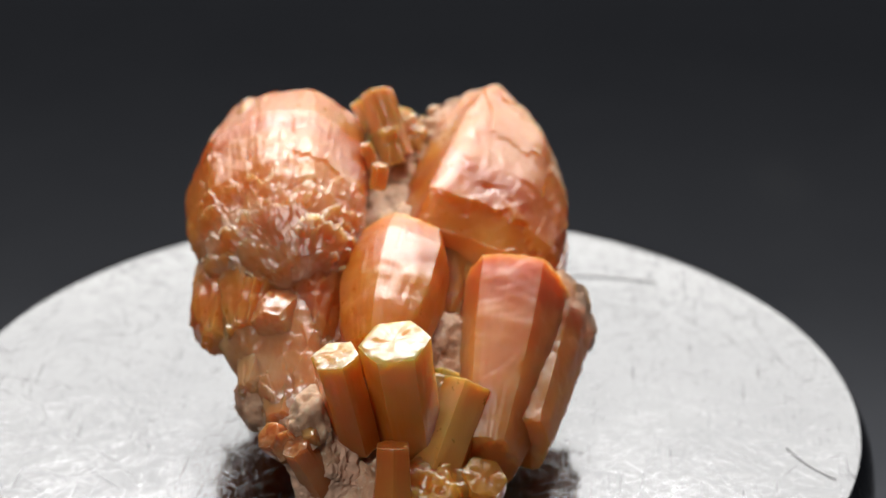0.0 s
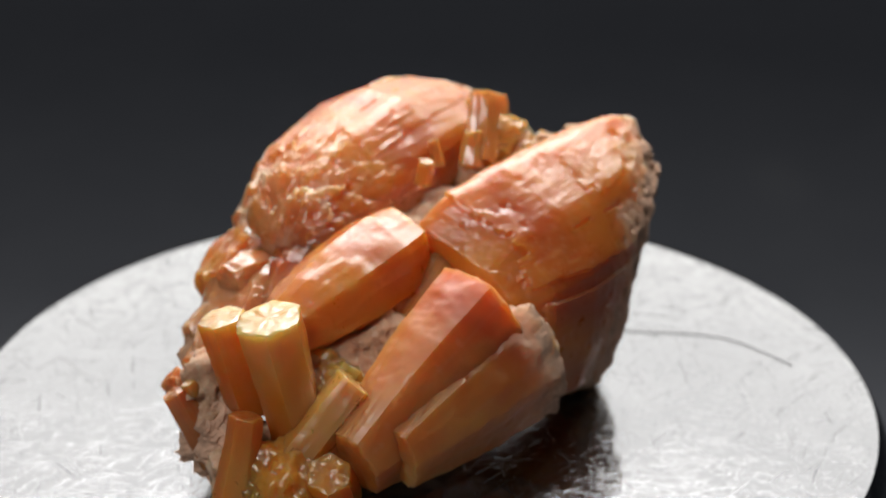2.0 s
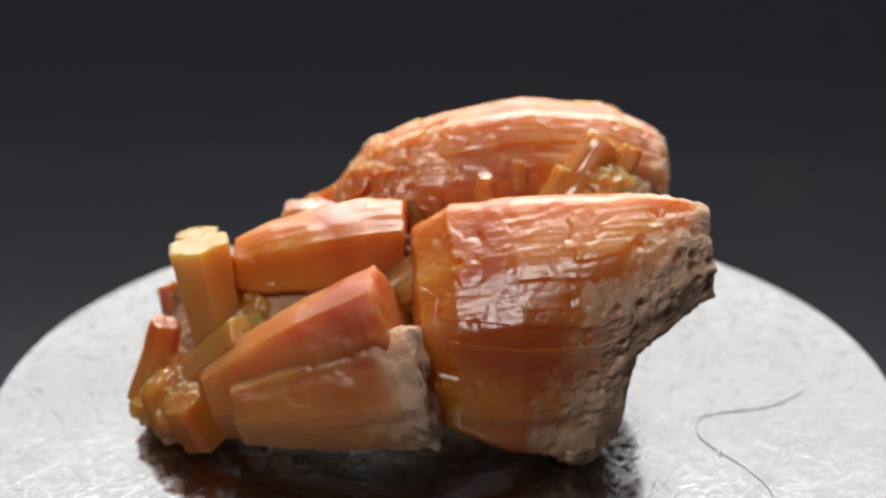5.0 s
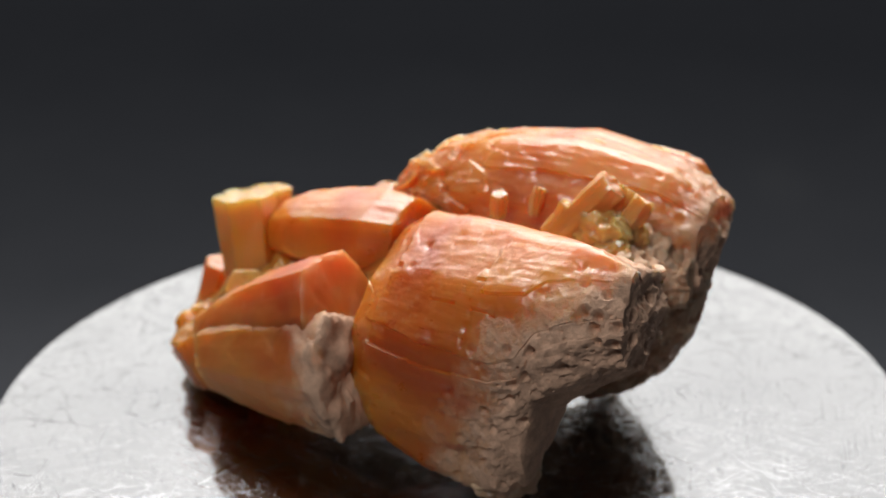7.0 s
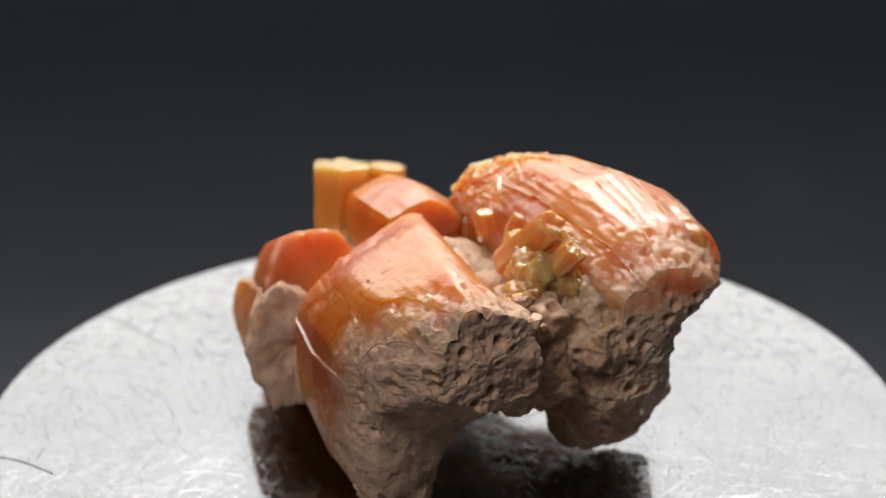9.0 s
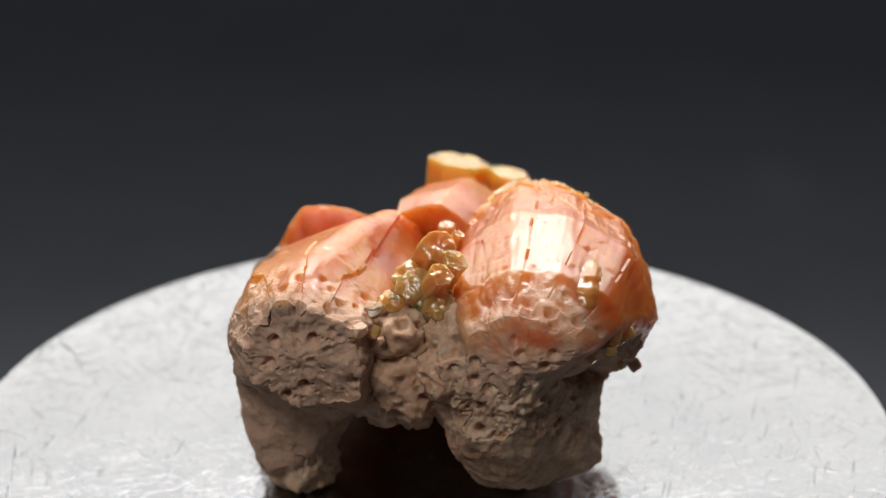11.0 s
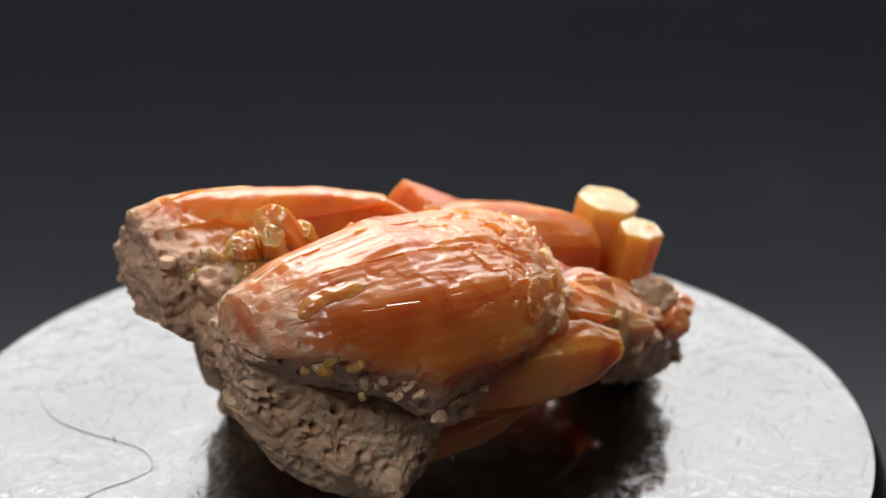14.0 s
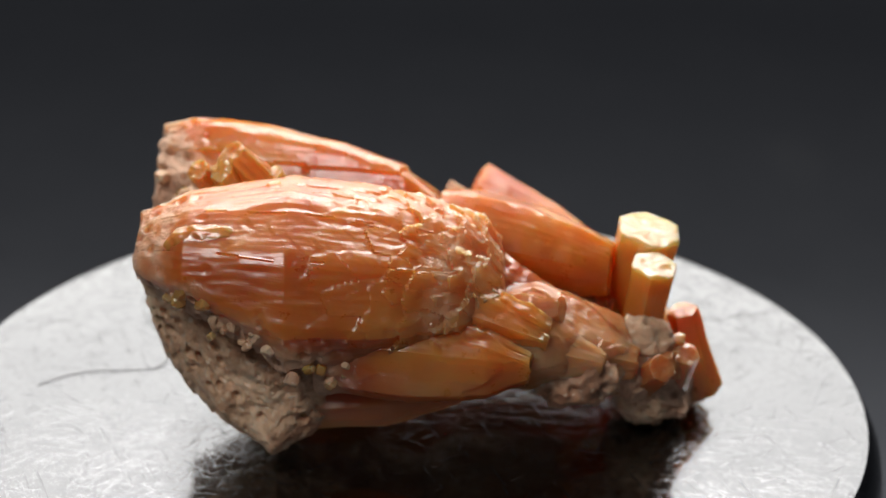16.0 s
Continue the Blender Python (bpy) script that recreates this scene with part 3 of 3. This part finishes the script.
def prisms(s):
    plain = dict(hard=0.78, lump=0.04, step=0.015, strie=0.015, rings=24)
    barrel(PRISM, (0.5, -9.2, 2.5), (-0.3, -10.2, 8.25), [(0, 1.25), (0.6, 1.32), (1, 1.42)], PRISM_HONEY, s, seed=8, roll=10, label="thick honey-yellow prism with an etched flat end", cap=0.08, **plain)
    barrel(PRISM, (-1.7, -9.8, 3.5), (-2.6, -10.3, 7.7), [(0, 0.9), (1, 0.98)], PRISM_HONEY, s, seed=9, roll=20, **plain)
    barrel(PRISM, (-0.4, -12.7, 0.9), (-0.35, -11.75, 4.6), [(0, 1.0), (0.5, 0.8), (1, 0.70)], EMBER, s, seed=10, roll=5, label="slim reddish prism", **plain)
    # Lying prism: its red glow of transmitted light is put into the colour.
    barrel(PRISM, (1.3, -10.6, 2.6), (2.6, -8.3, 5.3), [(0, 1.1), (1, 1.1)], EMBER, s, seed=11, roll=15, **plain)
    barrel(PRISM, (2.6, -10.2, 0.9), (3.2, -11.2, 2.9), [(0, 1.3), (1, 0.95)], ORANGE, s, seed=12, **plain)
    barrel(PRISM, (-2.6, -11.0, 1.6), (-4.1, -11.6, 4.5), [(0, 0.8), (1, 0.6)], PALE, s, seed=13, **plain)
    barrel(PRISM, (-3.2, -9.6, 2.4), (-5.2, -10.6, 4.4), [(0, 0.9), (1, 0.6)], PALE, s, seed=14, **plain)
    barrel(PRISM, (1.6, -7.4, 5.2), (1.5, -9.2, 4.0), [(0, 0.8), (1, 0.7)], ORANGE, s, seed=15, **plain)
    # pale glassy blocks beside the dome
    glassy = dict(hard=1.0, lump=0.05, step=0.03, strie=0.02, rings=30, fine=14, facet=(0.10, 0.10), cell=0.7)
    barrel("glassy_block", (-4.6, -3.4, 6.3), (-5.3, -6.5, 7.0), [(0, 1.2), (0.7, 1.15), (1, 0.7)], PALE, s, seed=16, roll=25, label="pale glassy crystal block", **glassy)
    barrel("glassy_block", (-5.2, -4.8, 5.3), (-6.1, -8.2, 5.0), [(0, 1.2), (0.6, 1.1), (1, 0.5)], PALE, s, seed=17, **glassy)
    barrel("glassy_block", (-4.2, -6.0, 4.8), (-4.7, -9.6, 4.3), [(0, 1.3), (0.6, 1.3), (1, 0.8)], PALE, s, seed=18, **glassy)
    barrel("glassy_block", (-3.6, -9.6, 3.6), (-4.6, -11.2, 4.2), [(0, 0.8), (1, 0.6)], PALE, s, seed=19, **glassy)
    # honey prisms in the cleft between the two flanks
    for base, tip, r, k in (((-0.3, 5.2, 9.4), (-1.2, 7.0, 11.7), 0.8, 1), ((-0.9, 6.6, 9.6), (-1.9, 7.3, 11.3), 0.6, 2), ((-0.1, 6.6, 9.2), (-0.2, 7.9, 10.4), 0.7, 3),
                            ((-0.6, 7.4, 9.6), (-1.5, 8.3, 11.1), 0.55, 4), ((-0.4, 4.6, 9.3), (-0.7, 5.4, 10.6), 0.55, 5), ((-1.1, 1.9, 9.4), (-1.0, 2.0, 10.4), 0.36, 6),
                            ((-1.3, 3.4, 9.6), (-1.7, 3.5, 10.7), 0.3, 7)):
        barrel("small_prism", base, tip, [(0, r), (1, r * 0.92)], (HONEY, AMBER, HONEY)[k % 3], s, seed=30 + k, roll=17 * k, hard=0.9, lump=0.10, step=0.03, strie=0.03, rings=14, cap=0.10)
    for centre, radii, k in (((-0.5, 7.0, 9.8), (1.1, 1.2, 0.9), 1), ((0.3, 7.6, 9.2), (0.8, 0.9, 0.8), 2), ((0.9, 8.2, 8.6), (0.8, 0.9, 0.7), 3), ((-1.4, 7.6, 9.4), (0.6, 0.9, 0.7), 4)):
        lump("honey_crust", centre, radii, (AMBER, HONEY)[k % 2], s, rough=0.25, freq=0.8, pits=0.25, sub=5, seed=40 + k, label="honey-coloured crystal crust")


def scatter(s):
    """Honey crumbs along the crusted edges."""
    rng = random.Random(5)
    edge = [(-8.7, 2.2, 5.5), (-8.9, 4.0, 6.0), (-8.8, 5.5, 6.7), (-8.5, 7.0, 7.6), (-8.0, 8.4, 8.5), (-6.8, 9.6, 9.0)]
    for k in range(44):
        i = rng.uniform(0, len(edge) - 1.001)
        p = Vector(edge[int(i)]).lerp(Vector(edge[int(i) + 1]), i % 1) + Vector((rng.uniform(0.0, 0.6), rng.uniform(-0.5, 0.1), rng.uniform(-0.6, 0.6)))
        grain(s, p, rng.uniform(0.16, 0.40), k, rng)
    for k in range(16):
        p = Vector((rng.uniform(0.2, 2.0), rng.uniform(7.8, 10.3), rng.uniform(8.4, 10.0)))
        grain(s, p, rng.uniform(0.25, 0.5), k + 50, rng)
    for k in range(6):
        p = Vector((rng.uniform(-4.4, -3.4), rng.uniform(-11.6, -10.0), rng.uniform(2.6, 5.2)))
        grain(s, p, rng.uniform(0.4, 0.65), k + 120, rng)


def grain(s, p, r, k, rng):
    """A small irregular crystal crumb."""
    bm = bmesh.new()
    bmesh.ops.create_icosphere(bm, subdivisions=2, radius=1.0)
    turn = Euler((rng.uniform(0, 6), rng.uniform(0, 6), rng.uniform(0, 6))).to_matrix()
    size = Vector((rng.uniform(0.7, 1.1), rng.uniform(0.7, 1.1), rng.uniform(0.9, 1.6))) * r
    for v in bm.verts:
        q = v.co * (1 + 0.35 * noise.noise(v.co * 1.3 + Vector((k, 2, 5))))
        q = Vector([max(-0.68, min(0.68, c)) for c in q])
        v.co = (p + turn @ Vector((q.x * size.x, q.y * size.y, q.z * size.z))) * MM
    me = bpy.data.meshes.new("crumb")
    bm.to_mesh(me)
    bm.free()
    me.materials.append((ROCK, AMBER, ROCK, ROCK, CRUMB, ROCK)[k % 6])
    ob = new("crumb", me)
    ob.parent = s


def matrix(s):
    say = "pitted brown matrix rock"
    loft("matrix", [(2.4, [(-5.0, 5.6), (-7.3, 4.6), (-6.6, 2.6), (-5.0, 1.9), (-2.6, 3.0), (-2.0, 5.2)]),
                    (5.0, [(-5.0, 6.6), (-7.7, 5.2), (-7.2, 1.4), (-5.2, 0.1), (-2.8, 0.5), (-1.0, 5.6)]),
                    (7.0, [(-4.6, 7.2), (-6.8, 6.0), (-6.6, 3.0), (-5.0, 1.2), (-2.6, 1.6), (-0.2, 6.0)]),
                    (8.5, [(-4.6, 8.0), (-5.9, 7.0), (-5.4, 3.6), (-4.4, 2.4), (-2.4, 2.8), (-0.6, 7.0)]),
                    (9.9, [(-4.6, 8.9), (-5.4, 8.2), (-4.7, 5.8), (-4.0, 4.8), (-2.6, 5.0), (-1.5, 8.2)])],
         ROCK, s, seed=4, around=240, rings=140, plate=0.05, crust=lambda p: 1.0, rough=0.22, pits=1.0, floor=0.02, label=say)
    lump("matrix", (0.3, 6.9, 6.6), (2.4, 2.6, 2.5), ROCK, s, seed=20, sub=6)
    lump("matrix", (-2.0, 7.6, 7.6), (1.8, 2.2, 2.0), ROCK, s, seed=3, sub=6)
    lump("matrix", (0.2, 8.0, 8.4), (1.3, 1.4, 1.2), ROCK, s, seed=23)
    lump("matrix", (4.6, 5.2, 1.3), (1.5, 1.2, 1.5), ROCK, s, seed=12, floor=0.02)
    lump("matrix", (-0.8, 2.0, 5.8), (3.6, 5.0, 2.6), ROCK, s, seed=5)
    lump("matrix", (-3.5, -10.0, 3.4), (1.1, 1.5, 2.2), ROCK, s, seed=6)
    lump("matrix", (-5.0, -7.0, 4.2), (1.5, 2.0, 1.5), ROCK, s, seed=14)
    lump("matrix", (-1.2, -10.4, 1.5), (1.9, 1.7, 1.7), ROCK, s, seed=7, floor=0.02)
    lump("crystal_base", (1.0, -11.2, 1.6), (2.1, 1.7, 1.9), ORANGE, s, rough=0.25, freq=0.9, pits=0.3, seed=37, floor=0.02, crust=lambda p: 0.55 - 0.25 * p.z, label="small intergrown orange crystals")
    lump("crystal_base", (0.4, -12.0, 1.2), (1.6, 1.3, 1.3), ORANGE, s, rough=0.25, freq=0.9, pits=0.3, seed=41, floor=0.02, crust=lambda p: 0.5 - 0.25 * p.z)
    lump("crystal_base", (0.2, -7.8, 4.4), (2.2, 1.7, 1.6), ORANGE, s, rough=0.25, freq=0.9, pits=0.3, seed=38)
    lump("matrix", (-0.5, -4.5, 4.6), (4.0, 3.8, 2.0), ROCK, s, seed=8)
    lump("honey_crust", (-6.9, 7.1, 10.2), (0.75, 1.9, 0.9), AMBER, s, rough=0.10, freq=0.8, pits=0.1, seed=18, label="honey-coloured crystal crust")


def specimen():
    big_crystals(SPEC)
    prisms(SPEC)
    matrix(SPEC)
    scatter(SPEC)


specimen()


def fibre(label, points, thick=0.019):
    """A hair-thin bent fibre lying on the disc: a five-sided tube through a few bends, in millimetres."""
    pts = [Vector((x, y, thick * 1.4)) for x, y in points]
    line = []
    for i in range(len(pts) - 1):
        p0, p1, p2, p3 = pts[max(i - 1, 0)], pts[i], pts[i + 1], pts[min(i + 2, len(pts) - 1)]
        for j in range(8):
            t = j / 8
            line.append(0.5 * ((2 * p1) + (p2 - p0) * t + (2 * p0 - 5 * p1 + 4 * p2 - p3) * t * t + (3 * p1 - p0 - 3 * p2 + p3) * t ** 3))
    line.append(pts[-1])
    verts, faces = [], []
    for i, p in enumerate(line):
        d = (line[min(i + 1, len(line) - 1)] - line[max(i - 1, 0)]).normalized()
        side = d.cross(Vector((0, 0, 1))).normalized()
        for j in range(5):
            f = 2 * math.pi * j / 5
            verts.append((p + (side * math.cos(f) + Vector((0, 0, 1)) * math.sin(f)) * thick) * MM)
    for i in range(len(line) - 1):
        for j in range(5):
            k = (j + 1) % 5
            faces.append((i * 5 + j, i * 5 + k, (i + 1) * 5 + k, (i + 1) * 5 + j))
    ob = mesh_object("fibre", verts, faces, LINT)
    return tagged(ob, label, "fibre", "fibres on the disc")


FIBRES = [
    fibre("long bent grey hair fibre lying on the steel disc", [(12.3, 11.8), (9.1, 12.5), (7.0, 12.0), (5.2, 11.0), (3.8, 10.5), (2.4, 10.9), (2.0, 12.2), (1.9, 13.5), (1.4, 14.8), (0.5, 15.9)]),
    fibre("short grey lint fibre near the disc's rim", [(16.2, -4.0), (17.0, -5.6), (17.9, -6.6)], 0.022),
]


def motions():
    base = pose(-0.0006351, 0.0011873, 0.0, 0.598, 0.472, 0.005)
    rows = [(0.5 * i, pose(0, 0, 0, 0, 0, -16.979 * 0.5 * i) @ base) for i in range(33)]
    for thing in (DISC, SPEC, *FIBRES):
        walk(thing, rows)


motions()
